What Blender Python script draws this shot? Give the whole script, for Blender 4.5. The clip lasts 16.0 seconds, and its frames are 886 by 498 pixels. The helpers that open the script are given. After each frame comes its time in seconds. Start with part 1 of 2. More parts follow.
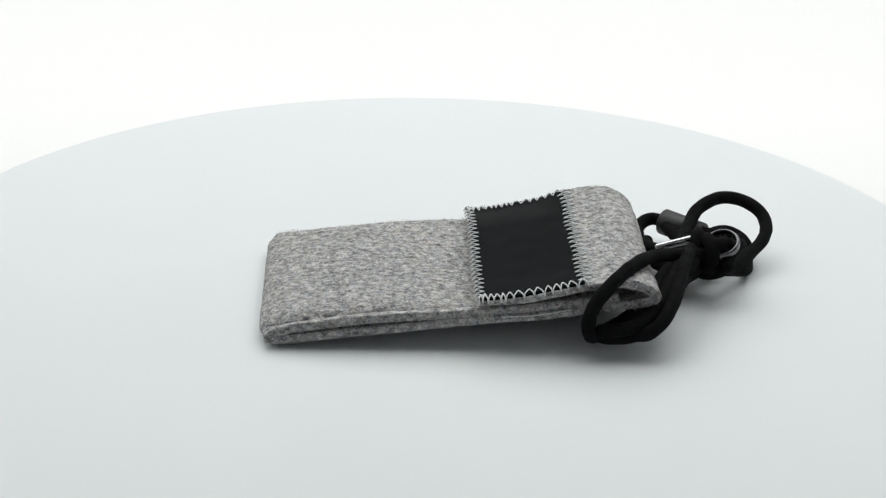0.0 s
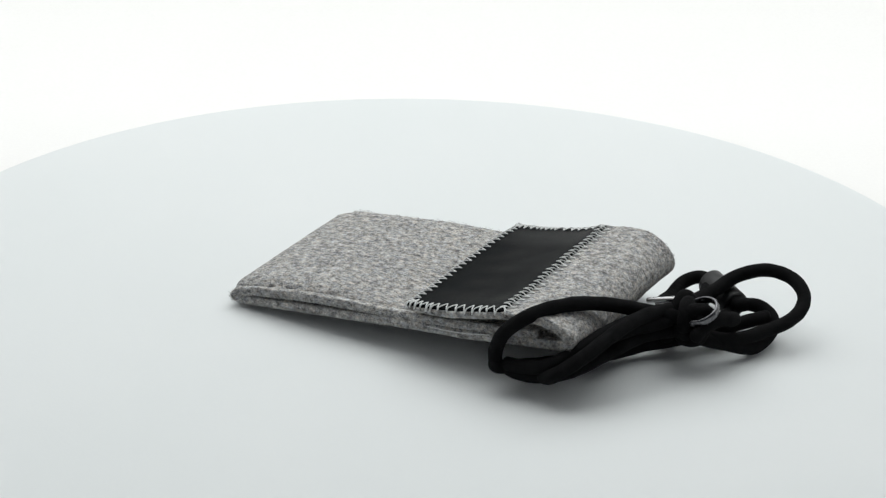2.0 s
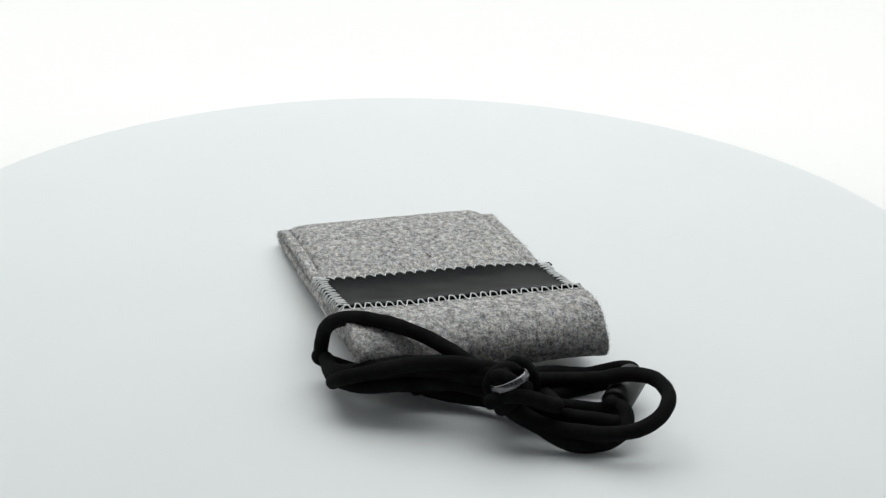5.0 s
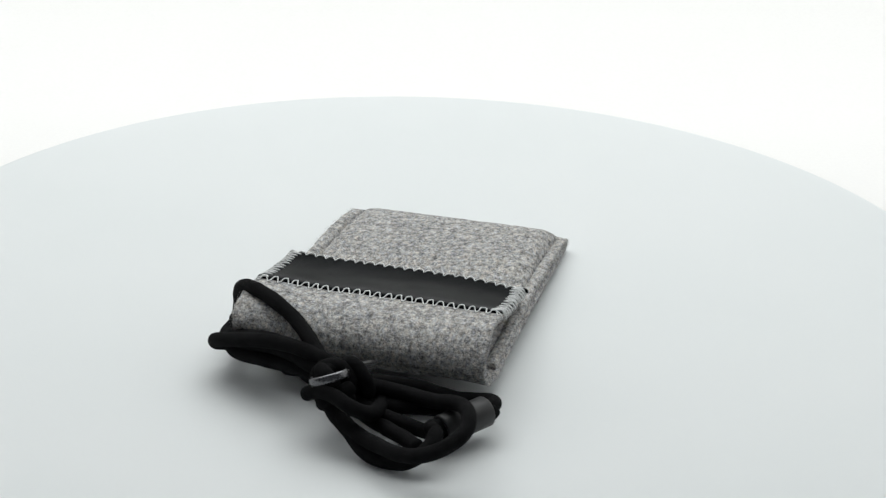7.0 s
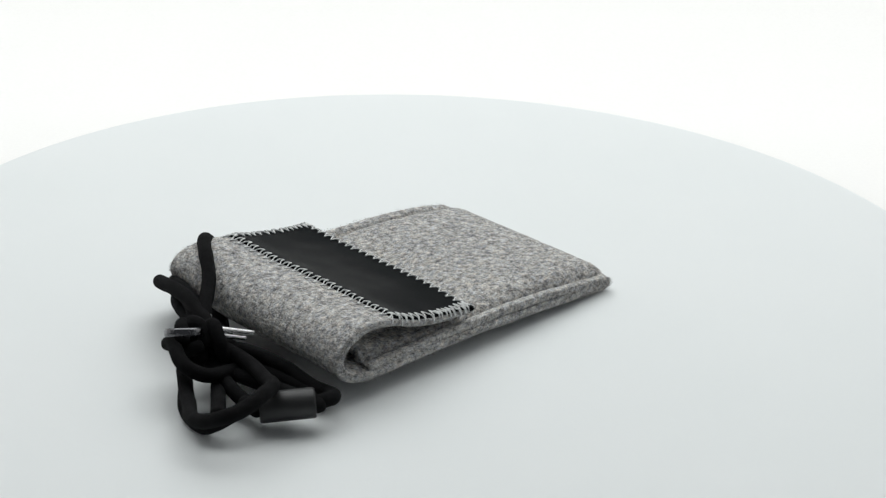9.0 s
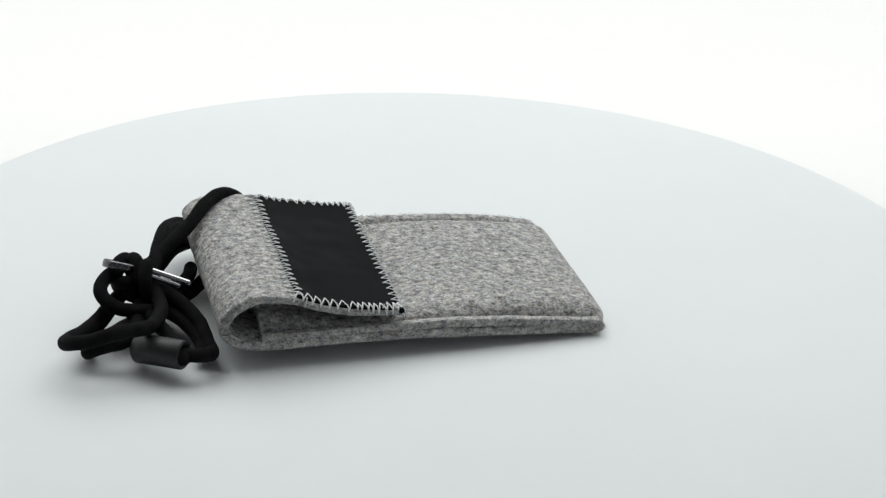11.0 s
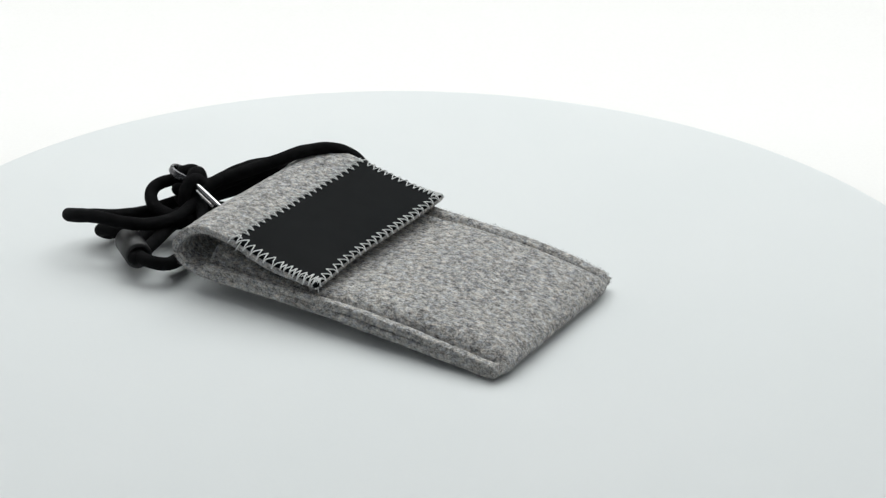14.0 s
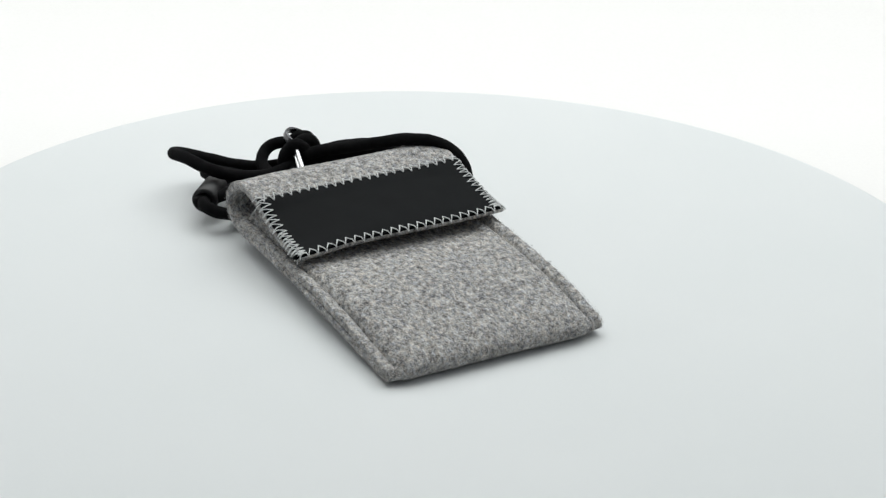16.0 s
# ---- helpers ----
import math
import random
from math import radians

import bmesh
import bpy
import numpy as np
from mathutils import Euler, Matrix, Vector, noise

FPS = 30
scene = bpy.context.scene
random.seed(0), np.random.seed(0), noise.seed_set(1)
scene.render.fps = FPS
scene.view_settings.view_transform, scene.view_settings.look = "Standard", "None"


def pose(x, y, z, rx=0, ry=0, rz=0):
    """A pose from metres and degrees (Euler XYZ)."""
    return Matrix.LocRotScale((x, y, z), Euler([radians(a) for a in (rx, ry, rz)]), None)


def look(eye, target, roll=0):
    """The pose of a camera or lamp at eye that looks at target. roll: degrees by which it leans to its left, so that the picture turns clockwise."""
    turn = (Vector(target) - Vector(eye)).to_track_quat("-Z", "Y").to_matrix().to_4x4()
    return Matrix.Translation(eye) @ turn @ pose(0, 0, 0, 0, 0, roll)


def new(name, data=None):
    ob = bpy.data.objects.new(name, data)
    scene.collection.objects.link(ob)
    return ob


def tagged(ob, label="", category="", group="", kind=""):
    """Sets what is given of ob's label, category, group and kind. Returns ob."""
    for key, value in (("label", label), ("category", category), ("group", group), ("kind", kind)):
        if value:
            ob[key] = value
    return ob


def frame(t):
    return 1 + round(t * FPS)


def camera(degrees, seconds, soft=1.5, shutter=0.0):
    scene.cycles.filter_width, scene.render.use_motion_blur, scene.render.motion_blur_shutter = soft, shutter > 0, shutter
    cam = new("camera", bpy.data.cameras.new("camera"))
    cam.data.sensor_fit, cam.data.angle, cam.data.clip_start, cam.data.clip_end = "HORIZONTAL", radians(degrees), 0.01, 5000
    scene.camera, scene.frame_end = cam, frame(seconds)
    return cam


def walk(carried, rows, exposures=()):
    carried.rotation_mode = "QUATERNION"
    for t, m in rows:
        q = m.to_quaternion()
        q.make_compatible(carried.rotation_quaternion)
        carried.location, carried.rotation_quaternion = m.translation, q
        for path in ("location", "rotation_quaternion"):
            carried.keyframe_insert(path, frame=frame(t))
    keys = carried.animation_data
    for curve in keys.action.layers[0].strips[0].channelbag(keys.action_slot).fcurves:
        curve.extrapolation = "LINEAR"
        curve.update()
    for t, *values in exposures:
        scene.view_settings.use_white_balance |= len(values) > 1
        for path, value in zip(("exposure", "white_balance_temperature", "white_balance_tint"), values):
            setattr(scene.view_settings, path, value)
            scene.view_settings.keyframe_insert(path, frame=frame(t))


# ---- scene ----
cam = camera(24.26, 16.0, soft=1.25, shutter=0.4)
EYE = pose(0.00756, -0.7, 0.344, 90 - 24.872, 0, 0) @ pose(0, 0, 0, 0, 0, 1.353)
walk(cam, [(0.0, EYE), (16.0, EYE)], [(0.0, 0.0), (16.0, 0.0)])

# the turntable's steady turn, with the slight wobble of its plate
SPIN = -15.1906
WOBBLE = (0.369, -0.365)


def turned(t):
    """The plate's pose at t seconds."""
    return pose(0, 0, 0, 0, 0, SPIN * t) @ pose(0, 0, 0, WOBBLE[1], -WOBBLE[0], 0)


def rows_for(base):
    return [(0.5 * k, turned(0.5 * k) @ base) for k in range(33)]


MM = 0.001
FLOOR_Z = -0.09

# ---- light ----
world = bpy.data.worlds.new("studio")
world.use_nodes = True
scene.world = world
world.node_tree.nodes["Background"].inputs["Color"].default_value = (0.9, 0.95, 1.0, 1)
world.node_tree.nodes["Background"].inputs["Strength"].default_value = 0.14


def softbox(name, eye, target, wide, deep, watts, colour=(1, 1, 1)):
    lamp = bpy.data.lights.new(name, "AREA")
    lamp.shape, lamp.size, lamp.size_y, lamp.energy, lamp.color = "RECTANGLE", wide, deep, watts, colour
    ob = new(name, lamp)
    ob.matrix_world = look(eye, target)
    return ob


softbox("softbox_overhead", (0.0, 0.70, 1.40), (0.0, 0.0, 0.0), 2.2, 1.9, 31.9, (0.958, 0.994, 0.985))
# added fill with no known source, out of view: whitens the backdrop
softbox("backdrop_fill", (0.0, 0.60, 0.36), (0.0, 0.88, 0.10), 1.6, 0.2, 0.32, (1.0, 0.99, 0.975))


# ---- materials ----
def material(name, colour, rough=0.6, metal=0.0):
    m = bpy.data.materials.new(name)
    m.use_nodes = True
    b = m.node_tree.nodes["Principled BSDF"]
    b.inputs["Base Color"].default_value = (*colour, 1)
    b.inputs["Roughness"].default_value = rough
    b.inputs["Metallic"].default_value = metal
    return m


def node(m, kind, **values):
    n = m.node_tree.nodes.new(kind)
    for key, value in values.items():
        n.inputs[key].default_value = value
    return n


def link(m, a, b):
    m.node_tree.links.new(a, b)


def noise_at(m, scale, detail=4.0, rough=0.6, stretch=(1, 1, 1)):
    """Noise over the object's own space, in cycles a metre."""
    at = node(m, "ShaderNodeTexCoord")
    mp = node(m, "ShaderNodeMapping")
    mp.inputs["Scale"].default_value = stretch
    n = node(m, "ShaderNodeTexNoise", Scale=scale, Detail=detail, Roughness=rough)
    link(m, at.outputs["Object"], mp.inputs["Vector"])
    link(m, mp.outputs["Vector"], n.inputs["Vector"])
    return n.outputs["Fac"]


def ramp(m, fac, stops):
    r = node(m, "ShaderNodeValToRGB")
    e = r.color_ramp.elements
    while len(e) < len(stops):
        e.new(0.5)
    for k, (at, col) in enumerate(stops):
        e[k].position = at
        e[k].color = (*col, 1)
    link(m, fac, r.inputs["Fac"])
    return r.outputs["Color"]


def bump(m, fac, distance, strength=1.0, under=None):
    b = node(m, "ShaderNodeBump", Strength=strength, Distance=distance)
    link(m, fac, b.inputs["Height"])
    if under:
        link(m, under, b.inputs["Normal"])
    return b.outputs["Normal"]


def bsdf(m):
    return m.node_tree.nodes["Principled BSDF"].inputs


def felt_material():
    m = material("wool_felt", (0.4, 0.4, 0.39), 0.95)
    fine = noise_at(m, 1500, 3, 0.7, (0.8, 1.0, 1.0))
    mid = noise_at(m, 500, 3, 0.6, (0.8, 1.0, 1.0))
    broad = noise_at(m, 38, 2, 0.5)
    mix = node(m, "ShaderNodeMath"); mix.operation = "ADD"
    link(m, fine, mix.inputs[0]); link(m, mid, mix.inputs[1])
    half = node(m, "ShaderNodeMath"); half.operation = "MULTIPLY"; half.inputs[1].default_value = 0.5
    link(m, mix.outputs[0], half.inputs[0])
    base = ramp(m, half.outputs[0], [(0.36, (0.10, 0.10, 0.102)), (0.44, (0.27, 0.266, 0.262)), (0.52, (0.47, 0.462, 0.447)), (0.63, (0.78, 0.767, 0.742))])
    tone = ramp(m, broad, [(0.3, (0.88, 0.885, 0.895)), (0.7, (1.0, 0.995, 0.98))])
    mul = node(m, "ShaderNodeMix"); mul.data_type = "RGBA"; mul.blend_type = "MULTIPLY"; mul.inputs[0].default_value = 1.0
    link(m, base, mul.inputs[6]); link(m, tone, mul.inputs[7])
    hue = ramp(m, noise_at(m, 820, 2, 0.6, (0.6, 1.0, 1.0)), [(0.34, (0.93, 0.97, 1.06)), (0.5, (1.0, 1.0, 1.0)), (0.68, (1.05, 0.985, 0.93))])
    dye = node(m, "ShaderNodeMix"); dye.data_type = "RGBA"; dye.blend_type = "MULTIPLY"; dye.inputs[0].default_value = 1.0
    link(m, mul.outputs[2], dye.inputs[6]); link(m, hue, dye.inputs[7])
    link(m, dye.outputs[2], bsdf(m)["Base Color"])
    n1 = bump(m, mid, 0.0010, 0.8)
    link(m, bump(m, fine, 0.0005, 0.9, n1), bsdf(m)["Normal"])
    bsdf(m)["Specular IOR Level"].default_value = 0.1
    bsdf(m)["Sheen Weight"].default_value = 0.03
    bsdf(m)["Sheen Roughness"].default_value = 0.5
    return m


def fibre_material():
    m = material("wool_fibre", (0.5, 0.5, 0.5), 0.9)
    geo = node(m, "ShaderNodeNewGeometry")
    col = ramp(m, geo.outputs["Random Per Island"], [(0.0, (0.06, 0.06, 0.062)), (0.3, (0.20, 0.176, 0.171)), (0.6, (0.41, 0.402, 0.387)), (1.0, (0.7, 0.69, 0.673))])
    link(m, col, bsdf(m)["Base Color"])
    bsdf(m)["Specular IOR Level"].default_value = 0.15
    return m


def leather_material():
    m = material("black_leather", (0.012, 0.013, 0.0135), 0.5)
    grain = noise_at(m, 1500, 3, 0.6)
    wear = noise_at(m, 60, 3, 0.5)
    link(m, ramp(m, wear, [(0.3, (0.0030, 0.0038, 0.0044)), (0.7, (0.0050, 0.0060, 0.0068))]), bsdf(m)["Base Color"])
    rr = node(m, "ShaderNodeMapRange"); rr.inputs["To Min"].default_value = 0.30; rr.inputs["To Max"].default_value = 0.42
    link(m, wear, rr.inputs["Value"]); link(m, rr.outputs[0], bsdf(m)["Roughness"])
    link(m, bump(m, grain, 0.00012, 0.6), bsdf(m)["Normal"])
    bsdf(m)["Specular IOR Level"].default_value = 0.027
    return m


def cord_material():
    m = material("braided_cord", (0.008, 0.008, 0.009), 0.85)
    uv = node(m, "ShaderNodeUVMap")
    waves = []
    for lean in (1.0, -1.0):
        mp = node(m, "ShaderNodeMapping")
        mp.inputs["Rotation"].default_value = (0, 0, radians(45 * lean))
        w = node(m, "ShaderNodeTexWave", Scale=1.0)
        link(m, uv.outputs["UV"], mp.inputs["Vector"]); link(m, mp.outputs["Vector"], w.inputs["Vector"])
        waves.append(w.outputs["Fac"])
    top = node(m, "ShaderNodeMath"); top.operation = "MAXIMUM"
    link(m, waves[0], top.inputs[0]); link(m, waves[1], top.inputs[1])
    fuzz = noise_at(m, 2200, 2, 0.6)
    n1 = bump(m, top.outputs[0], 0.0002, 0.5)
    link(m, bump(m, fuzz, 0.0004, 0.7, n1), bsdf(m)["Normal"])
    tone = noise_at(m, 160, 3, 0.6)
    link(m, ramp(m, tone, [(0.3, (0.0055, 0.0055, 0.006)), (0.7, (0.0105, 0.0105, 0.0112))]), bsdf(m)["Base Color"])
    bsdf(m)["Specular IOR Level"].default_value = 0.05
    return m


def thread_material():
    m = material("sewing_thread", (0.62, 0.63, 0.62), 0.6)
    twist = noise_at(m, 1800, 2, 0.5)
    link(m, ramp(m, twist, [(0.3, (0.58, 0.59, 0.59)), (0.7, (0.82, 0.83, 0.82))]), bsdf(m)["Base Color"])
    return m


def plate_material():
    m = material("white_plate", (0.63, 0.65, 0.65), 0.55)
    stain = noise_at(m, 9, 3, 0.5)
    grain = noise_at(m, 700, 2, 0.5)
    link(m, ramp(m, stain, [(0.3, (0.735, 0.76, 0.765)), (0.7, (0.755, 0.775, 0.78))]), bsdf(m)["Base Color"])
    link(m, bump(m, grain, 0.00008, 0.3), bsdf(m)["Normal"])
    bsdf(m)["Specular IOR Level"].default_value = 0.25
    return m


def paper_material():
    m = material("white_paper", (0.86, 0.85, 0.84), 0.9)
    tooth = noise_at(m, 500, 2, 0.5)
    link(m, ramp(m, tooth, [(0.3, (0.855, 0.842, 0.832)), (0.7, (0.872, 0.86, 0.85))]), bsdf(m)["Base Color"])
    bsdf(m)["Specular IOR Level"].default_value = 0.1
    return m


def steel_material():
    m = material("nickel_plate", (0.66, 0.66, 0.67), 0.16, 1.0)
    s = noise_at(m, 900, 3, 0.6, (1, 1, 0.2))
    rr = node(m, "ShaderNodeMapRange"); rr.inputs["To Min"].default_value = 0.10; rr.inputs["To Max"].default_value = 0.26
    link(m, s, rr.inputs["Value"]); link(m, rr.outputs[0], bsdf(m)["Roughness"])
    return m


def dimmed_steel_material():
    # base darkened to stand in for dark surroundings mirrored in the ring
    m = material("dimmed_nickel", (0.13, 0.13, 0.137), 0.24, 1.0)
    s = noise_at(m, 700, 3, 0.6)
    rr = node(m, "ShaderNodeMapRange"); rr.inputs["To Min"].default_value = 0.16; rr.inputs["To Max"].default_value = 0.36
    link(m, s, rr.inputs["Value"]); link(m, rr.outputs[0], bsdf(m)["Roughness"])
    return m


def plastic_material():
    m = material("black_plastic", (0.010, 0.010, 0.011), 0.48)
    s = noise_at(m, 1200, 2, 0.5)
    link(m, bump(m, s, 0.00006, 0.4), bsdf(m)["Normal"])
    bsdf(m)["Specular IOR Level"].default_value = 0.45
    return m


FELT, FIBRE, LEATHER, CORD, THREAD = felt_material(), fibre_material(), leather_material(), cord_material(), thread_material()
PLATE, PAPER, STEEL, STEEL_DIMMED, PLASTIC = plate_material(), paper_material(), steel_material(), dimmed_steel_material(), plastic_material()


# ---- mesh helpers ----
def part(name, bm, mat, parent=None, label="", kind=""):
    """Links a bmesh as one smooth mesh object."""
    me = bpy.data.meshes.new(name)
    bm.to_mesh(me)
    bm.free()
    me.materials.append(mat)
    for p in me.polygons:
        p.use_smooth = True
    ob = new(name, me)
    ob.parent = parent
    return tagged(ob, label=label, kind=kind)


def spline(points, per=10, closed=False):
    """Catmull-Rom points through the given ones."""
    pts = [Vector(p) for p in points]
    n, out = len(pts), []
    for i in range(n if closed else n - 1):
        if closed:
            a, b, c, d = (pts[(i + k) % n] for k in (-1, 0, 1, 2))
        else:
            a, b, c, d = pts[max(i - 1, 0)], pts[i], pts[i + 1], pts[min(i + 2, n - 1)]
        for k in range(per):
            t = k / per
            out.append(0.5 * (2 * b + (c - a) * t + (2 * a - 5 * b + 4 * c - d) * t * t + (3 * b - a - 3 * c + d) * t ** 3))
    if not closed:
        out.append(pts[-1].copy())
    return out


def tube(bm, path, radius, sides=14, closed=False, caps=True, wobble=0.0):
    """A round tube along a path; its UV runs in radii along and around."""
    uvl = bm.loops.layers.uv.verify()
    n = len(path)
    tang = []
    for i in range(n):
        a = path[(i - 1) % n] if closed else path[max(i - 1, 0)]
        b = path[(i + 1) % n] if closed else path[min(i + 1, n - 1)]
        tang.append((b - a).normalized())
    side = tang[0].orthogonal().normalized()
    rings, length, run = [], [0.0], 0.0
    for i in range(n):
        side = (side - tang[i] * side.dot(tang[i])).normalized()
        up = tang[i].cross(side)
        r = radius(i / max(n - 1, 1)) if callable(radius) else radius
        if wobble:
            r *= 1 + wobble * noise.noise(path[i] * 260)
        rings.append([bm.verts.new(path[i] + (side * math.cos(2 * math.pi * k / sides) + up * math.sin(2 * math.pi * k / sides)) * r) for k in range(sides)])
        if i:
            run += (path[i] - path[i - 1]).length
            length.append(run)
    scale = 2.0 / (radius(0.5) if callable(radius) else radius)
    for i in range(n if closed else n - 1):
        j = (i + 1) % n
        for k in range(sides):
            q = (k + 1) % sides
            f = bm.faces.new((rings[i][k], rings[i][q], rings[j][q], rings[j][k]))
            l1 = length[j] if j else run
            for lp, (uu, vv) in zip(f.loops, ((length[i], k), (length[i], k + 1), (l1, k + 1), (l1, k))):
                lp[uvl].uv = (uu * scale, vv * 4 * math.pi / sides)
    if caps and not closed:
        bm.faces.new(rings[0][::-1])
        bm.faces.new(rings[-1])
    return bm


def lathe(bm, profile, m=Matrix(), sides=96):
    """Turns (radius, height) pairs about the z axis of m."""
    rings = []
    for r, z in profile:
        if r < 1e-7:
            rings.append([bm.verts.new(m @ Vector((0, 0, z)))])
        else:
            rings.append([bm.verts.new(m @ Vector((r * math.cos(2 * math.pi * k / sides), r * math.sin(2 * math.pi * k / sides), z))) for k in range(sides)])
    for a, b in zip(rings, rings[1:]):
        for k in range(sides):
            q = (k + 1) % sides
            if len(a) == 1:
                bm.faces.new((a[0], b[k], b[q]))
            elif len(b) == 1:
                bm.faces.new((a[k], b[0], a[q]))
            else:
                bm.faces.new((a[k], b[k], b[q], a[q]))
    bmesh.ops.recalc_face_normals(bm, faces=bm.faces)
    return bm


# ---- the studio: a white paper sweep between added unseen bounce panels, open towards the camera ----
PANEL_X, PANEL_Y, PANEL_Z = 1.15, -0.25, 1.72


def build_sweep():
    bm = bmesh.new()
    prof = [(-0.9, FLOOR_Z), (0.42, FLOOR_Z)]
    for k in range(1, 12):
        a = math.pi / 2 * k / 16
        prof.append((0.42 + 0.55 * math.sin(a), FLOOR_Z + 0.55 * (1 - math.cos(a))))
    rows = [[bm.verts.new((x, y, z)) for x in (-PANEL_X, PANEL_X)] for y, z in prof]
    back = [[bm.verts.new((x, y + 0.003, z - 0.003)) for x in (-PANEL_X, PANEL_X)] for y, z in prof]
    for a, b in zip(rows, rows[1:]):
        bm.faces.new((a[0], a[1], b[1], b[0]))
    for a, b in zip(back, back[1:]):
        bm.faces.new((a[1], a[0], b[0], b[1]))
    return tagged(part("backdrop", bm, PAPER), label="seamless white paper sweep, brightly lit from above", category="backdrop", kind="structure")


def build_bounce_panel(name, corners, out, label, category):
    """An unseen white panel, 4 mm thick, added to bounce light."""
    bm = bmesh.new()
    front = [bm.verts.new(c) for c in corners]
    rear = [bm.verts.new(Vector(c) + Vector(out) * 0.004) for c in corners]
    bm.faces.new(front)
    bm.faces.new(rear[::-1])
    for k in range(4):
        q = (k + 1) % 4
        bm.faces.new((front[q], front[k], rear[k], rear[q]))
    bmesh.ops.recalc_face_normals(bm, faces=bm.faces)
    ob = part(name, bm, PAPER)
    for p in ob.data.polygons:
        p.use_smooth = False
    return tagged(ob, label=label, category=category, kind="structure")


build_sweep()
# neither sides nor ceiling are seen: all are added to bounce light
for name, x in (("bounce_west", -PANEL_X - 0.002), ("bounce_east", PANEL_X + 0.002)):
    build_bounce_panel(name, [(x, PANEL_Y, FLOOR_Z), (x, 1.4, FLOOR_Z), (x, 1.4, PANEL_Z), (x, PANEL_Y, PANEL_Z)], (math.copysign(1, x), 0, 0), "plain white side panel, added out of view to bounce light", "wall")
build_bounce_panel("ceiling", [(-PANEL_X, PANEL_Y, PANEL_Z + 0.01), (PANEL_X, PANEL_Y, PANEL_Z + 0.01), (PANEL_X, 1.4, PANEL_Z + 0.01), (-PANEL_X, 1.4, PANEL_Z + 0.01)], (0, 0, 1), "plain white top panel, added out of view to bounce light", "ceiling")


# ---- the turntable ----
def build_turntable():
    top = new("turntable")
    bm = bmesh.new()
    r = 0.2166
    lathe(bm, [(0, 0), (r - 0.003, 0), (r - 0.001, -0.0004), (r - 0.0002, -0.0014), (r, -0.003), (r, -0.0075), (r - 0.001, -0.009), (0, -0.009)], sides=256)
    part("plate", bm, PLATE, top)
    bm = bmesh.new()
    lathe(bm, [(0, -0.0092), (0.11, -0.0092), (0.112, -0.012), (0.112, FLOOR_Z + 0.006), (0.118, FLOOR_Z + 0.004), (0.118, FLOOR_Z + 0.0012), (0, FLOOR_Z + 0.0012)], sides=96)
    part("base", bm, PLASTIC, top, "black drive housing")
    return tagged(top, label="round matt white display turntable turning slowly", category="turntable")


turntable = build_turntable()

# ---- the felt pouch ----
# side profile of the one long strip of felt, mouth - tail - fold - flap edge, in mm:
# length, height at one side edge, height along the middle, height at the other side edge
STRIP = [
    (69, 19.4, 16.0, 11.0), (54, 17.3, 12.6, 10.8), (38, 15.3, 10.8, 10.9), (22, 13.5, 10.6, 10.6), (6, 12.5, 12.0, 10.5),
    (-10, 11.6, 12.3, 9.7), (-25, 10.4, 11.5, 8.2), (-38, 8.7, 10.2, 6.7), (-48, 6.9, 8.7, 5.5), (-54, 5.9, 7.0, 5.0),
    (-57.2, 4.3, 4.6, 3.7),
    (-54, 2.7, 2.1, 2.3), (-40, 4.1, 1.8, 3.6), (-20, 6.6, 1.8, 5.2), (0, 8.9, 1.8, 6.5), (20, 10.8, 1.9, 7.6), (38, 12.5, 2.2, 8.0),
    (54, 14.5, 3.8, 8.0), (68, 16.6, 7.0, 8.2), (77, 18.0, 10.5, 10.0), (81.7, 19.9, 15.5, 14.0), (81.5, 22.4, 20.0, 18.4),
    (77.5, 25.0, 23.6, 22.9), (70, 26.0, 25.2, 25.4), (58, 24.6, 23.8, 23.7), (48, 22.2, 21.4, 19.9), (38, 20.2, 19.4, 17.6),
    (28.4, 18.6, 17.8, 15.9), (18.8, 17.7, 16.9, 14.8)]
HALF_W, THICK = 44.2, 3.7
PATCH_FROM, PATCH_TO = 24.0, 28.0


def smooth(x):
    x = min(max(x, 0.0), 1.0)
    return x * x * (3 - 2 * x)


def strip_mid(s, v):
    """The middle of the felt strip at profile number s and v mm across."""
    i = min(max(int(s), 0), len(STRIP) - 2)
    t = s - i
    a, b, c, d = (STRIP[min(max(i + k, 0), len(STRIP) - 1)] for k in (-1, 0, 1, 2))
    u, z0, zc, z1 = (0.5 * (2 * q + (r - p) * t + (2 * p - 5 * q + 4 * r - w) * t * t + (3 * q - p - 3 * r + w) * t ** 3) for p, q, r, w in zip(a, b, c, d))
    edge = z0 + (z1 - z0) * (v / HALF_W * 0.5 + 0.5)
    body = smooth((40.5 + 2.5 * smooth((s - 10) / 2) - abs(v)) / (7 + 19 * smooth((s - 10) / 3)))
    z = edge + (zc - edge) * body
    if s < 9.5:
        z -= 3.0 * math.exp(-((abs(v) - 40.0) / 1.1) ** 2) * smooth((9.5 - s) / 1.0)
        z += 0.8 * smooth((-v - 41.0) / 1.2) * smooth((9.5 - s) / 2.0)
    # the tail's middle stands a little further out, its corners are rounded
    if 8.5 < s < 11.5:
        u += (-1.6 * smooth((44 - abs(v)) / 10) + 1.0) * (1 - abs(s - 10) / 1.5)
    wave = Vector((u * 0.03, v * 0.03, s * 0.2))
    z += 0.28 * noise.noise(wave)
    u += 0.35 * noise.noise(Vector((v * 0.09, s * 0.3, 4.0)))
    w = v + 0.45 * noise.noise(Vector((u * 0.05, 7.0 if v > 0 else 2.0, s * 0.4))) * abs(v) / HALF_W
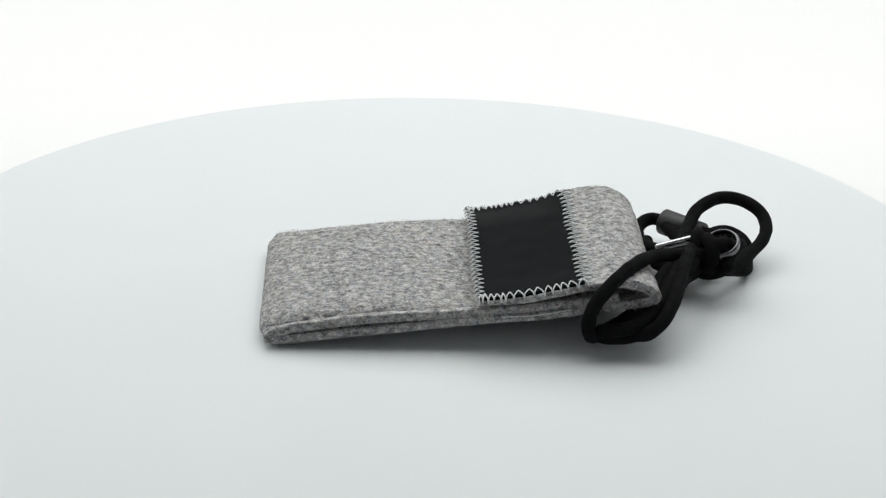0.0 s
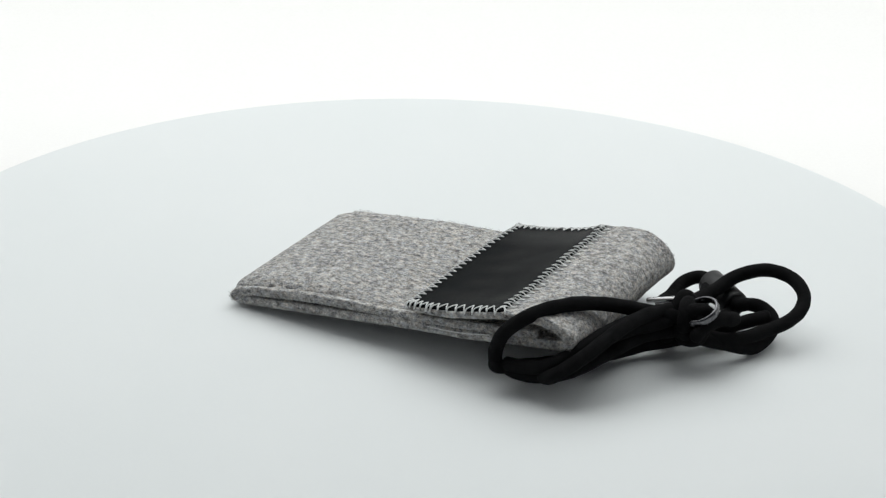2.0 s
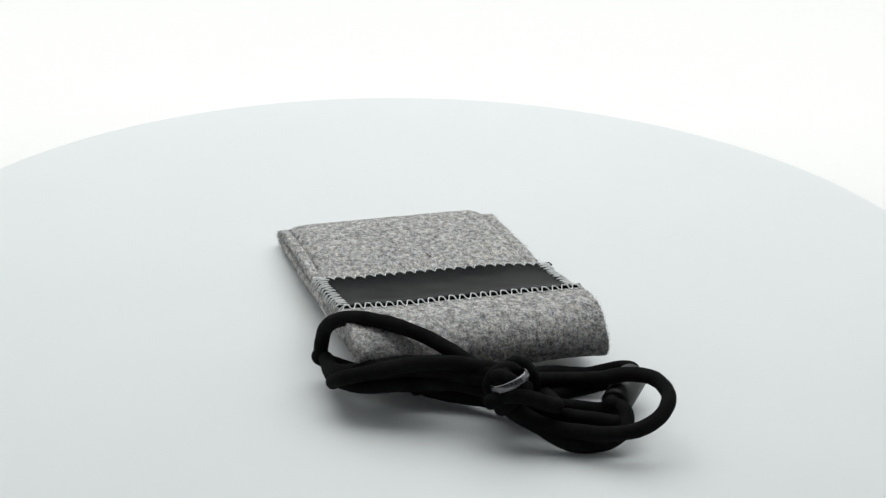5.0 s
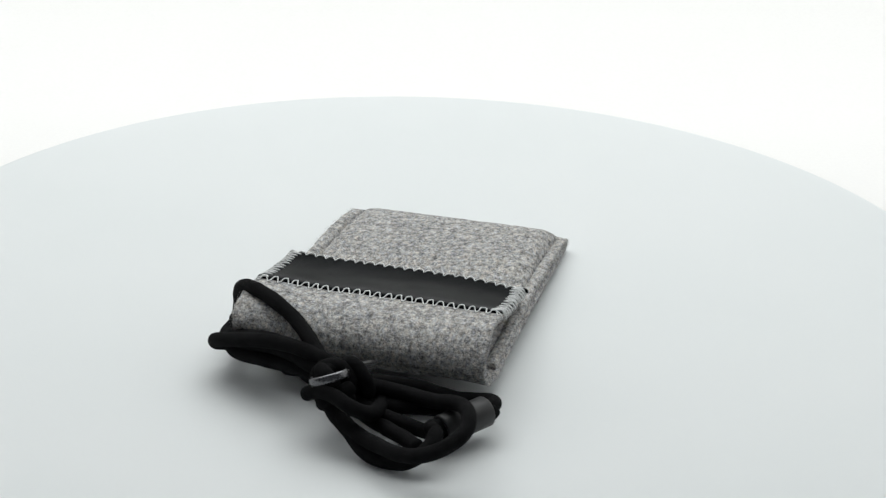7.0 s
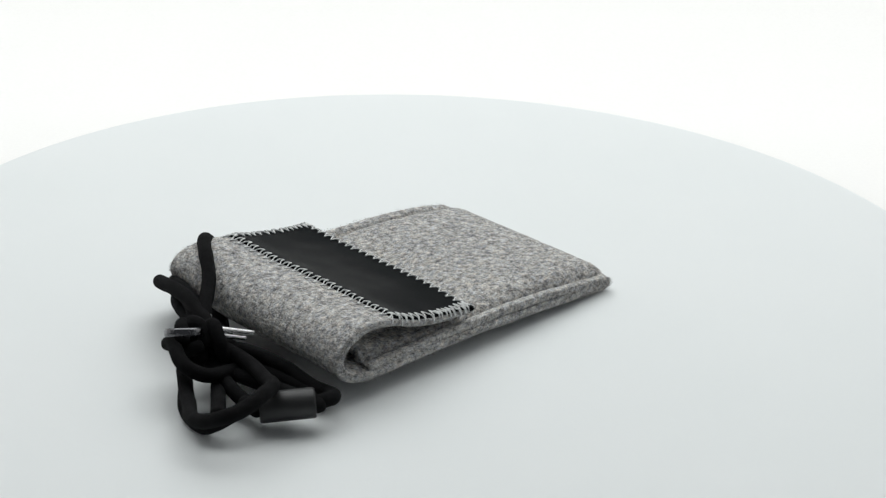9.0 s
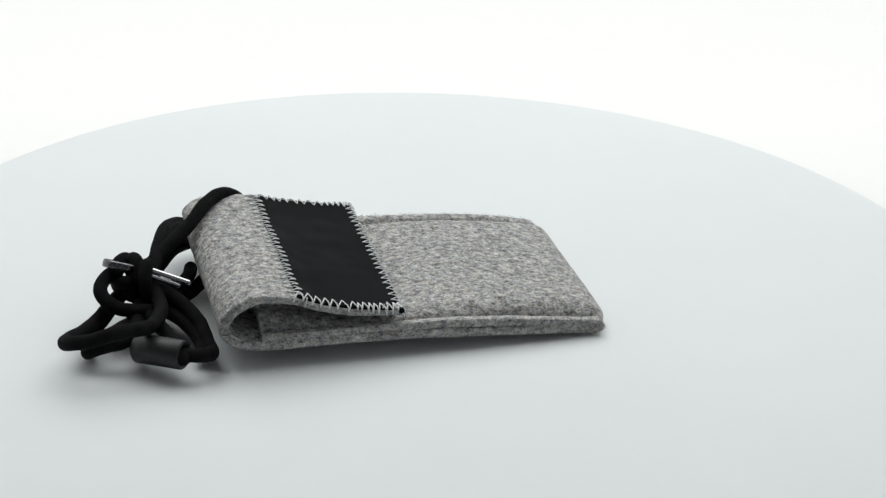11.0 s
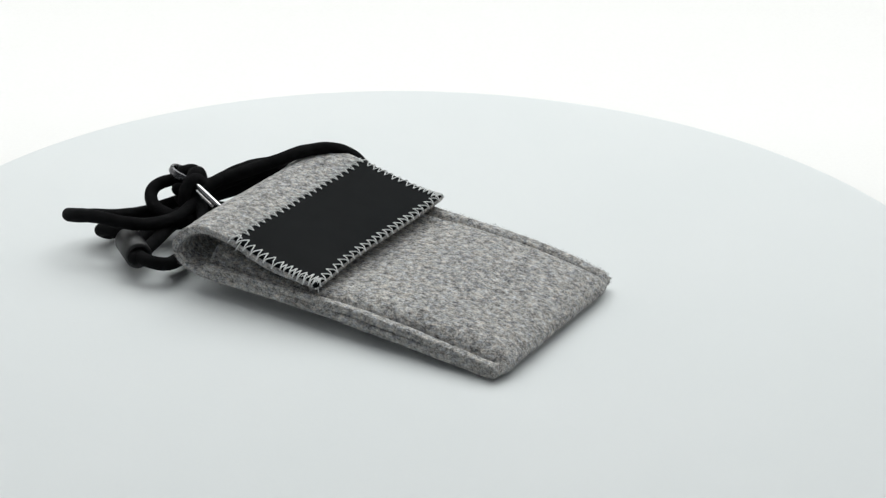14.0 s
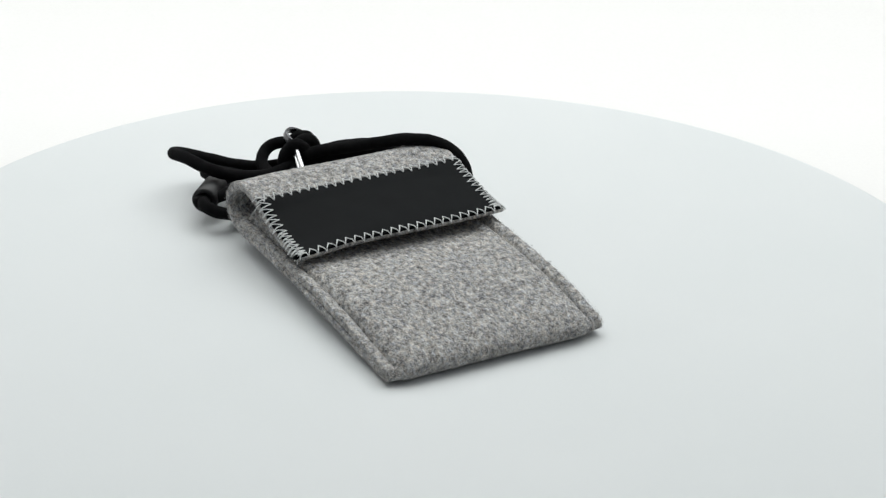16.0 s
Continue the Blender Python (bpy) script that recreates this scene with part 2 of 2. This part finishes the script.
    w *= 1 - 0.014 * smooth((14 - s) / 4)
    # the flap was folded a little askew
    w -= 1.8 * smooth((s - 17.5) / 4.5)
    return Vector((u, w, z))


def strip_at(s, v, off):
    """A point off mm outside the felt's middle, and the normal there."""
    p = strip_mid(s, v)
    ds, dv = 0.04, 0.4
    s0, s1 = max(s - ds, 0), min(s + ds, len(STRIP) - 1)
    n = (strip_mid(s1, v) - strip_mid(s0, v)).cross(strip_mid(s, v + dv) - strip_mid(s, v - dv))
    n = -n.normalized()
    return p + n * off, n


def inner_face(s):
    """The inner face's distance; the flap thins towards its free edge."""
    return -THICK / 2 + 1.2 * smooth((s - 21.0) / 3.5) + 0.9 * smooth((s - 26.0) / 2.0)


def pressed(s, v):
    """How far the seam along each side presses the felt together, as a share."""
    return 1 - 0.27 * smooth((abs(v) - 37.5) / 2.5) * smooth((20.0 - s) / 2)


def felt_sheet():
    bm = bmesh.new()
    ss = []
    for i in range(len(STRIP) - 1):
        m = 10
        ss += [i + k / m for k in range(m)]
    ss.append(len(STRIP) - 1.0)
    vs = [HALF_W * x for x in np.concatenate([np.linspace(-1, -0.86, 14), np.linspace(-0.84, 0.84, 44), np.linspace(0.86, 1, 14)])]
    h = THICK / 2
    # the cross-section's outline: the outer face, a rounded edge, the inner face, a rounded edge
    grid = []
    for s in ss:
        row = []
        h_in = inner_face(s)
        rim = h * pressed(s, HALF_W)
        h_mid, h_half = (rim + h_in) / 2, (rim - h_in) / 2
        for v in vs:
            q, n = strip_at(s, v, h * pressed(s, v))
            q += n * (0.18 * noise.noise(q * 0.45) + 0.14 * noise.noise(q * 1.1))
            row.append(q)
        for a in (72, 38, 0, -38, -72):
            q, n = strip_at(s, HALF_W, h_mid + h_half * math.sin(radians(a)))
            row.append(q + Vector((0, 1, 0)) * (h * 0.34 * math.cos(radians(a)) + 0.5 * noise.noise(q * 0.6) + 0.35 * noise.noise(q * 1.9)))
        for v in vs[::-1]:
            row.append(strip_at(s, v, h_in)[0])
        for a in (-72, -38, 0, 38, 72):
            q, n = strip_at(s, -HALF_W, h_mid + h_half * math.sin(radians(a)))
            row.append(q - Vector((0, 1, 0)) * (h * 0.34 * math.cos(radians(a)) + 0.5 * noise.noise(q * 0.6) + 0.35 * noise.noise(q * 1.9)))
        grid.append([bm.verts.new(p * MM) for p in row])
    m = len(grid[0])
    for a, b in zip(grid, grid[1:]):
        for k in range(m):
            q = (k + 1) % m
            bm.faces.new((a[k], a[q], b[q], b[k]))
    nv = len(vs)
    for row in (grid[0], grid[-1]):
        top, bot = row[:nv], row[nv + 5:2 * nv + 5][::-1]
        for k in range(nv - 1):
            bm.faces.new((top[k], bot[k], bot[k + 1], top[k + 1]))
        e = row[nv:nv + 5]
        bm.faces.new([top[-1], *e, bot[-1]])
        e = row[2 * nv + 5:]
        bm.faces.new([bot[0], *e, top[0]])
    bmesh.ops.recalc_face_normals(bm, faces=bm.faces)
    return bm


def wool_fibres(count, rng):
    """Loose hairs over the felt's outer face and its edges."""
    verts, faces = [], []
    for _ in range(count):
        kind = rng.random()
        s = rng.uniform(0, len(STRIP) - 1)
        if kind < 0.20:
            v = HALF_W * rng.choice((-1, 1)) * rng.uniform(0.985, 1.015)
            off = rng.uniform(-1.6, 1.6)
        elif kind < 0.24:
            s, v, off = rng.choice((0.0, len(STRIP) - 1.0)), rng.uniform(-HALF_W, HALF_W), rng.uniform(-1.5, 1.5)
        else:
            v, off = rng.uniform(-HALF_W, HALF_W), THICK / 2 - 0.05
            off *= pressed(s, v)
        if 11.5 < s < 18.5 and abs(v) < 41:
            continue
        if s > PATCH_FROM and kind < 0.24 and (off < 0.4 or rng.random() < 0.6):
            continue
        if s > PATCH_FROM - 0.05 and off > 0.6 and s > PATCH_FROM + 0.2:
            continue
        p, n = strip_at(min(max(s, 0), len(STRIP) - 1), max(min(v, HALF_W), -HALF_W), off)
        p.y += (v - max(min(v, HALF_W), -HALF_W)) + (0.7 * math.copysign(1, v) if kind < 0.20 else 0)
        out = n if kind >= 0.20 else Vector((0, math.copysign(1, v), 0))
        a = rng.uniform(0, 2 * math.pi)
        t1 = out.orthogonal().normalized()
        t2 = out.cross(t1)
        way = t1 * math.cos(a) + t2 * math.sin(a)
        bend = out.cross(way) * rng.uniform(-0.8, 0.8)
        length, lift = rng.uniform(0.45, 1.25), rng.uniform(-0.05, 0.22) + (0.4 * rng.random() if rng.random() < 0.06 else 0)
        if kind < 0.24:
            length *= 0.5
        wide = out.cross(way).normalized() * rng.uniform(0.05, 0.09)
        base = len(verts)
        for k in range(4):
            x = k / 3
            c = p + way * length * x + bend * x * x * length * 0.5 + out * (lift * length * math.sin(x * 2.6) * 0.5 + 0.02)
            tip = 1 - 0.6 * x
            verts.append((c - wide * tip) * MM)
            verts.append((c + wide * tip) * MM)
        for k in range(3):
            b = base + 2 * k
            faces.append((b, b + 1, b + 3, b + 2))
    me = bpy.data.meshes.new("wool_fuzz")
    me.from_pydata(verts, [], faces)
    me.materials.append(FIBRE)
    return me


def patch_mesh():
    bm = bmesh.new()
    h0, h1, rim = THICK / 2 + 0.02, THICK / 2 + 0.95, 0.35
    ns, nv, hw = 40, 70, HALF_W - 0.2
    grid_top, grid_bot = [], []
    for i in range(ns + 1):
        rt, rb = [], []
        for k in range(nv + 1):
            s = PATCH_FROM + 0.11 + (PATCH_TO - 0.11 - PATCH_FROM) * i / ns
            v = -hw + 2 * hw * k / nv
            near = min(i, ns - i, 1.5) / 1.5, min(k, nv - k, 1.5) / 1.5
            drop = rim * (1 - min(near)) ** 2
            p, n = strip_at(s, v, h1 - drop)
            rt.append(bm.verts.new((p + n * 0.1 * noise.noise(p * 0.12)) * MM))
            rb.append(bm.verts.new(strip_at(s, v, h0)[0] * MM))
        grid_top.append(rt)
        grid_bot.append(rb)
    for i in range(ns):
        for k in range(nv):
            bm.faces.new((grid_top[i][k], grid_top[i][k + 1], grid_top[i + 1][k + 1], grid_top[i + 1][k]))
            bm.faces.new((grid_bot[i][k], grid_bot[i + 1][k], grid_bot[i + 1][k + 1], grid_bot[i][k + 1]))
    for k in range(nv):
        bm.faces.new((grid_top[0][k], grid_bot[0][k], grid_bot[0][k + 1], grid_top[0][k + 1]))
        bm.faces.new((grid_top[ns][k + 1], grid_bot[ns][k + 1], grid_bot[ns][k], grid_top[ns][k]))
    for i in range(ns):
        bm.faces.new((grid_top[i][0], grid_top[i + 1][0], grid_bot[i + 1][0], grid_bot[i][0]))
        bm.faces.new((grid_top[i + 1][nv], grid_top[i][nv], grid_bot[i][nv], grid_bot[i + 1][nv]))
    bmesh.ops.recalc_face_normals(bm, faces=bm.faces)
    return bm


def zigzag(pairs, rng, radius=0.24):
    """One run of machine zigzag: straight stitches that leave and enter the leather at needle holes."""
    bm = bmesh.new()
    for (s0, v0), (s1, v1) in pairs:
        pts = []
        for k in range(7):
            x = k / 6
            s, v = s0 + (s1 - s0) * x, v0 + (v1 - v0) * x
            over = max(abs(v) - HALF_W, 0)
            vv = math.copysign(min(abs(v), HALF_W), v)
            p, n = strip_at(min(max(s, 0), len(STRIP) - 1.0), vv, THICK / 2 + 0.95 + 0.22 * math.sin(math.pi * x) ** 0.5 + 0.02)
            if over:
                p += Vector((0, math.copysign(over, v), 0)) - n * over * 1.4
            if s > len(STRIP) - 1:
                p += Vector((-(s - len(STRIP) + 1) * 10, 0, 0)) - n * (s - len(STRIP) + 1) * 10
            if s < PATCH_FROM + 0.10:
                p -= n * min((PATCH_FROM + 0.11 - s) * 10, 0.8)
            pts.append(p * MM)
        if rng.random() < 0.6:
            pts[3] += Vector((rng.uniform(-1, 1), rng.uniform(-1, 1), 0)) * 0.00018
        tube(bm, spline(pts, 2), radius * MM, sides=6)
    return bm


def stitch_runs(rng):
    """Zigzags along the patch's four edges: two long ones across, two short ones along the sides."""
    runs = []
    count, lo, hi = 46, -HALF_W + 0.6, HALF_W - 0.6
    for inner, outer in ((PATCH_FROM + 0.32, PATCH_FROM - 0.13), (PATCH_TO - 0.36, PATCH_TO + 0.11)):
        pts = []
        for k in range(count + 1):
            v = lo + (hi - lo) * k / count + rng.uniform(-0.25, 0.25)
            pts.append(((inner if k % 2 else outer) + rng.uniform(-0.03, 0.03), v))
        runs.append(list(zip(pts, pts[1:])))
    for side, dense in ((-1, 0.30), (1, 0.50)):
        pts, x, k = [], 0.0, 0
        while x < 1:
            s = PATCH_FROM + (PATCH_TO - PATCH_FROM) * x
            loose = 0.35 if x < 1 - dense else 0.7
            v = side * ((HALF_W - 3.9 if k % 2 else HALF_W + 0.9) + rng.uniform(-loose, loose))
            pts.append((s, v))
            x += (0.040 if x < 1 - dense else 0.025) * rng.uniform(0.6, 1.4)
            k += 1
        runs.append(list(zip(pts, pts[1:])))
    return runs


POUCH_BASE = pose(0, 0.4 * MM, 0, 0, 0, 2.4)


def build_pouch():
    rng = random.Random(4)
    top = new("felt_pouch")
    body = part("felt_body", felt_sheet(), FELT, top, "grey melange wool felt folded into a pocket")
    fib = new("wool_fuzz", wool_fibres(42000, rng))
    fib.parent = body
    tagged(fib, kind="stuff")
    patch = part("leather_patch", patch_mesh(), LEATHER, top, "black leather patch on the flap")
    for run in stitch_runs(rng):
        part("zigzag_seam", zigzag(run, rng), THREAD, patch, "pale grey zigzag thread")
    # running stitches sunk in the groove along both sides, and loose ends of thread
    for side in (-1, 1):
        bm = bmesh.new()
        s = 0.5
        while s < 9.0:
            pts = [strip_at(s + x, side * 40.0, THICK / 2 * 0.74 + 0.12 * math.sin(math.pi * x / 0.2))[0] * MM for x in (0, 0.05, 0.1, 0.15, 0.2)]
            tube(bm, spline(pts, 2), 0.2 * MM, sides=6)
            s += 0.27
        part("side_seam", bm, THREAD_GREY, top, "grey running stitches along the side")
    for s0, v0, way in ((27.7, 42.6, (0.1, 1.0, -0.7)), (27.8, 43.2, (-1.0, 0.8, -1.2)), (24.4, 43.8, (0.4, 1.0, -1.0))):
        bm = bmesh.new()
        p, n = strip_at(s0, v0, THICK / 2 + 1.1)
        w = Vector(way)
        tube(bm, spline([p * MM, (p + w * 0.8 + n * 0.4) * MM, (p + w * 1.6) * MM, (p + w * 2.1 - n * 0.9) * MM], 4), 0.2 * MM, sides=6)
        part("thread_end", bm, THREAD, patch, "frayed thread end")
    for k in range(9):
        bm = bmesh.new()
        p, n = strip_at(rng.uniform(27.2, 27.98), rng.uniform(40.5, 44.0), THICK / 2 + 0.9)
        w = Vector((rng.uniform(-0.9, 0.5), rng.uniform(0.1, 1.0), 0)).normalized() * rng.uniform(1.0, 2.0)
        tube(bm, spline([p * MM, (p + w * 0.5 + n * rng.uniform(0.2, 0.6)) * MM, (p + w + n * rng.uniform(-0.5, 0.5)) * MM], 4), 0.17 * MM, sides=5)
        part("thread_end", bm, THREAD, patch, "frayed thread end")
    # a nub of leather that sticks out at one corner
    bm = bmesh.new()
    p, n = strip_at(27.85, 43.6, THICK / 2 + 0.35)
    bmesh.ops.create_cube(bm, size=1.0)
    bmesh.ops.bevel(bm, geom=list(bm.edges), offset=0.22, segments=2, affect="EDGES")
    turn = Matrix.Translation((p + Vector((-0.4, 0.9, 0))) * MM) @ pose(0, 0, 0, -18, 8, 14) @ Matrix.Diagonal((2.3 * MM, 2.6 * MM, 1.3 * MM, 1))
    bmesh.ops.transform(bm, matrix=turn, verts=bm.verts)
    part("corner_nub", bm, LEATHER, patch, "frayed leather corner")
    bm = bmesh.new()
    pts = [Vector((u, -45.6, z)) * MM for u, z in ((27, 13.2), (36, 13.6), (44, 14.6), (52, 16.2))]
    tube(bm, spline(pts, 6), 0.22 * MM, sides=6)
    part("loose_thread", bm, THREAD, top, "stray light thread")
    return tagged(top, label="grey wool felt phone pouch with black leather flap patch", category="pouch")


THREAD_GREY = material("grey_thread", (0.2, 0.2, 0.2), 0.7)
pouch = build_pouch()

# ---- the lanyard ----
LANYARD_AT = Vector((105, 10, 0))
LANYARD_BASE = pose(LANYARD_AT.x * MM, LANYARD_AT.y * MM, 0)
CORD_R = 2.55


def at_lanyard(points):
    return [(Vector(p) - LANYARD_AT) * MM for p in points]


# centre lines of the cord's runs, in mm over the plate
OVER_FLAP = [(109, 6, 16), (102, -1, 19.5), (95.3, -8, 22.5), (88.8, -14.7, 25.2), (83.9, -20.9, 27.3), (78.1, -30.5, 29.4), (71.9, -39.7, 29.1), (66.4, -45.6, 26), (62, -48.5, 21.2), (59.8, -49.4, 15.3), (60, -49.9, 11), (61.4, -50, 9.2), (66.4, -40, 6.6), (73.2, -30.6, 5.6), (78.9, -20, 4.6), (85.5, -9.8, 3.8), (92.8, 0.1, 4.8), (100.8, 8.6, 5.5), (108, 16.2, 6.6), (114.4, 24.5, 7.7), (120.1, 32.1, 8.7), (124.7, 37.8, 9.3)]
SIDE_LOOP = [(101.9, 6.8, 18.9), (99, -5.1, 21.5), (96.1, -17.5, 22.5), (93.3, -29.8, 20.7), (90, -40.3, 17.4), (86, -47.8, 14.2), (81, -49.5, 10.4), (77.6, -47, 8.9), (80.3, -42.7, 10.3), (85.5, -35.4, 14.2), (90.1, -26.4, 17.6), (95.1, -15.8, 18.5), (99.6, -7.9, 18.1), (102, 0.2, 17.6), (103.1, 9, 17.8)]
BIG_LOOP = [(104, 4, 16.5), (100.8, 13.5, 15.2), (100, 24.1, 14), (103.4, 36, 14.9), (107.9, 45.5, 18), (116.6, 51.5, 20.3), (125.8, 53.3, 18.8), (132.8, 48.8, 15.9), (134.7, 41.5, 12.6), (132.3, 33.5, 10.2), (127, 25.5, 8.6), (122, 17, 8.2), (117, 9.5, 9.8), (110.5, 4.5, 12.8)]
MIDDLE_RUN = [(62.5, -48.6, 10.2), (70, -48.8, 11), (79, -46.6, 13), (86, -38, 17.2), (91, -26, 20.6), (95.5, -12, 20.5), (102, 0, 17), (108, 8, 13.5)]
LOWER_RUN = [(63.5, -47.5, 8.5), (68, -48.4, 8), (76, -46.8, 8.2), (84, -40, 9.5), (91, -28, 12.5), (97, -12, 14.5), (104, 2, 13)]
FOLD_RUN = [(84.7, 45, 7.3), (84.7, 42.5, 6.9), (85.3, 37, 7), (87, 27, 9.5), (92, 17, 12.5), (98, 11, 14.5), (106, 7, 15)]
RING_WRAP = [(108, 9, 17), (106.6, 7.2, 21.4), (106.8, 3.8, 23.6), (107.8, -0.2, 23), (108.6, -2.6, 19.4), (108, -1, 15.5)]
UNDER_TAIL = [(99, 48.7, 9.4), (95, 51.6, 9.7), (106, 9, 10), (99, 14, 9), (93, 21, 8), (89, 29, 6.5), (87, 37, 5.5), (88.5, 44, 4.6)]
HOOK_WRAP = [(101, 1, 13), (102.5, 3.2, 19.5), (103.5, 7.5, 23.6), (104.5, 12, 20.5), (103.5, 13.6, 14), (100.5, 10, 9.5)]
RING_CORD = [(114.8, 6, 19.4), (114.2, 4.6, 21.2), (112.8, 2.2, 23), (110.2, -0.4, 23), (107.4, 0, 19.6), (106, 2, 15)]
CORE = [(97, 5, 11), (103, 3, 14.5), (108, 6.5, 15.2), (111, 10.5, 13)]
BACK_RUN = [(84.6, -24, 7), (86.6, -12, 9), (90.5, -2, 11), (96, 5, 13), (104, 8, 14)]
WRAP = [(109, 10, 18.6), (112, 8, 17.6), (113.6, 4, 15.6), (113, 1.4, 12.8), (110, 1.2, 11), (106, 3.6, 10), (101, 9, 10)]
LOW_LOOP = [(107, 43, 8.7), (112.7, 38.3, 10.4), (115.3, 40.5, 10.4), (119.5, 41.2, 10.2), (123.7, 40.3, 8.7), (126.5, 37.3, 6.3), (126.5, 32.5, 3.6), (125.8, 25.9, 2.8), (123.9, 18.8, 4.2), (118.6, 12, 7.4), (114.6, 5.5, 10.4), (109, 0.5, 13), (104, -1, 15)]

MID_LOOP = [(105.5, 5.4, 11.1), (106.9, 13.2, 10.3), (108.4, 20.9, 9.1), (109.4, 29.5, 7.6), (109, 36.5, 6.2), (110.6, 41, 7.8)]
TUBE_A, TUBE_B = (94.8, 51.8, 9.8), (110, 40.9, 8.3)
TAIL = [(99, 48.7, 9.4), (95, 51.6, 9.7), (91.3, 53.1, 10.1), (87.8, 52.3, 9.4), (85, 48.7, 8), (84.6, 42.9, 6.8), (85.7, 34.3, 6.1), (87.9, 24.7, 6), (90.7, 15.5, 7.3), (95.4, 8.4, 8.3), (100.8, 2.8, 8.3)]
EYE_LOOP = [(113.7, -5.5, 14.5), (115.4, 0.3, 18.1), (118.5, 6.8, 19), (120.5, 11.9, 17.8), (119.4, 15.8, 15.6), (115.2, 18.6, 13.1), (109.4, 18.8, 11.6), (102.9, 18.1, 10.7), (97, 16.6, 10.6)]
KNOT = [(103, 10, 16), (105, 6, 21.4), (108.5, 2, 23), (112, 0.2, 21), (114, 0.4, 17), (113, 2, 13.2), (109, 5, 11), (103, 6, 10)]


def rounded_ends(line, r):
    """A radius along the line that closes both ends to a blunt round tip."""
    count = len(line) - 1
    step = sum((b - a).length for a, b in zip(line, line[1:])) / count

    def radius(x):
        gap = min(x, 1 - x) * count * step
        return r if gap >= r else r * max(1 - (1 - gap / r) ** 2, 0.02) ** 0.5
    return radius


def build_lanyard():
    top = new("lanyard")
    for name, run in (("cord_run", OVER_FLAP), ("cord_run", SIDE_LOOP), ("cord_run", MIDDLE_RUN), ("cord_run", LOWER_RUN), ("cord_run", UNDER_TAIL), ("knot", HOOK_WRAP), ("knot", RING_WRAP), ("knot", RING_CORD), ("knot", CORE), ("knot", WRAP), ("cord_loop", BIG_LOOP), ("cord_loop", LOW_LOOP), ("cord_loop", MID_LOOP), ("cord_run", TAIL), ("cord_run", FOLD_RUN), ("cord_run", BACK_RUN), ("cord_loop", EYE_LOOP), ("knot", KNOT)):
        bm = bmesh.new()
        line = spline(at_lanyard(run), 12)
        tube(bm, line, rounded_ends(line, CORD_R * MM), sides=20, wobble=0.06)
        part(name, bm, CORD, top, "soft round black braided cord")
    # barrel connector
    a, b = (Vector(p) for p in at_lanyard((TUBE_A, TUBE_B)))
    m = look(a, b)
    n = (b - a).length
    bm = bmesh.new()
    r = 5.2 * MM
    lathe(bm, [(0, -0.004), (r * 0.6, -0.004), (r * 0.6, -0.0006), (r * 0.68, 0), (r * 0.9, 0), (r, -0.0006), (r, -n * 0.5), (r, -n + 0.0006), (r * 0.9, -n), (r * 0.68, -n), (r * 0.6, -n + 0.0006), (r * 0.6, -n + 0.004), (0, -n + 0.004)], m, 40)
    part("barrel_connector", bm, PLASTIC, top, "black plastic barrel connector")
    # snap hook: a slotted shank and a broad swivel ring
    c0, c1, ring_at = (Vector(p) for p in at_lanyard(((88.4, 11, 16), (104, 8.4, 22), (112.2, 3.0, 22.0))))
    way = (c1 - c0).normalized()
    down = (Vector((0, 0.35, -1)) - way * way.dot(Vector((0, 0.35, -1)))).normalized()
    shank = []
    for off, cut, r in ((-1.05, 0.0, 1.0), (1.05, 3.2, 0.9)):
        bm = bmesh.new()
        line = spline([c0 + way * cut * MM + down * off * MM, (c0 + c1) / 2 + way * cut * 0.5 * MM + down * off * MM, c1 + down * off * 0.9 * MM], 12)
        tube(bm, line, rounded_ends(line, r * MM), sides=16)
        shank.append(bm)
    hook = part("snap_hook", shank[0], STEEL, top, "polished nickel snap hook")
    part("hook_gate", shank[1], STEEL, hook)
    bm = bmesh.new()
    tilt = pose(*ring_at, 22, -17, 0)
    r0, r1, h = 5.6 * MM, 6.8 * MM, 1.45 * MM
    profile = [(r0, h * 0.7), (r0 + 0.3 * MM, h), (r1 - 0.35 * MM, h), (r1, h * 0.55), (r1, -h * 0.55), (r1 - 0.35 * MM, -h), (r0 + 0.3 * MM, -h), (r0, -h * 0.7), (r0, h * 0.7)]
    lathe(bm, profile, tilt, 56)
    bmesh.ops.remove_doubles(bm, verts=bm.verts, dist=1e-6)
    bmesh.ops.recalc_face_normals(bm, faces=bm.faces)
    part("hook_ring", bm, STEEL_DIMMED, hook)
    return tagged(top, label="black cord lanyard, coiled and knotted, with metal hook", category="lanyard")


lanyard = build_lanyard()


# ---- what turns ----
def motions():
    walk(turntable, rows_for(Matrix()))
    walk(pouch, rows_for(POUCH_BASE))
    walk(lanyard, rows_for(LANYARD_BASE))


motions()
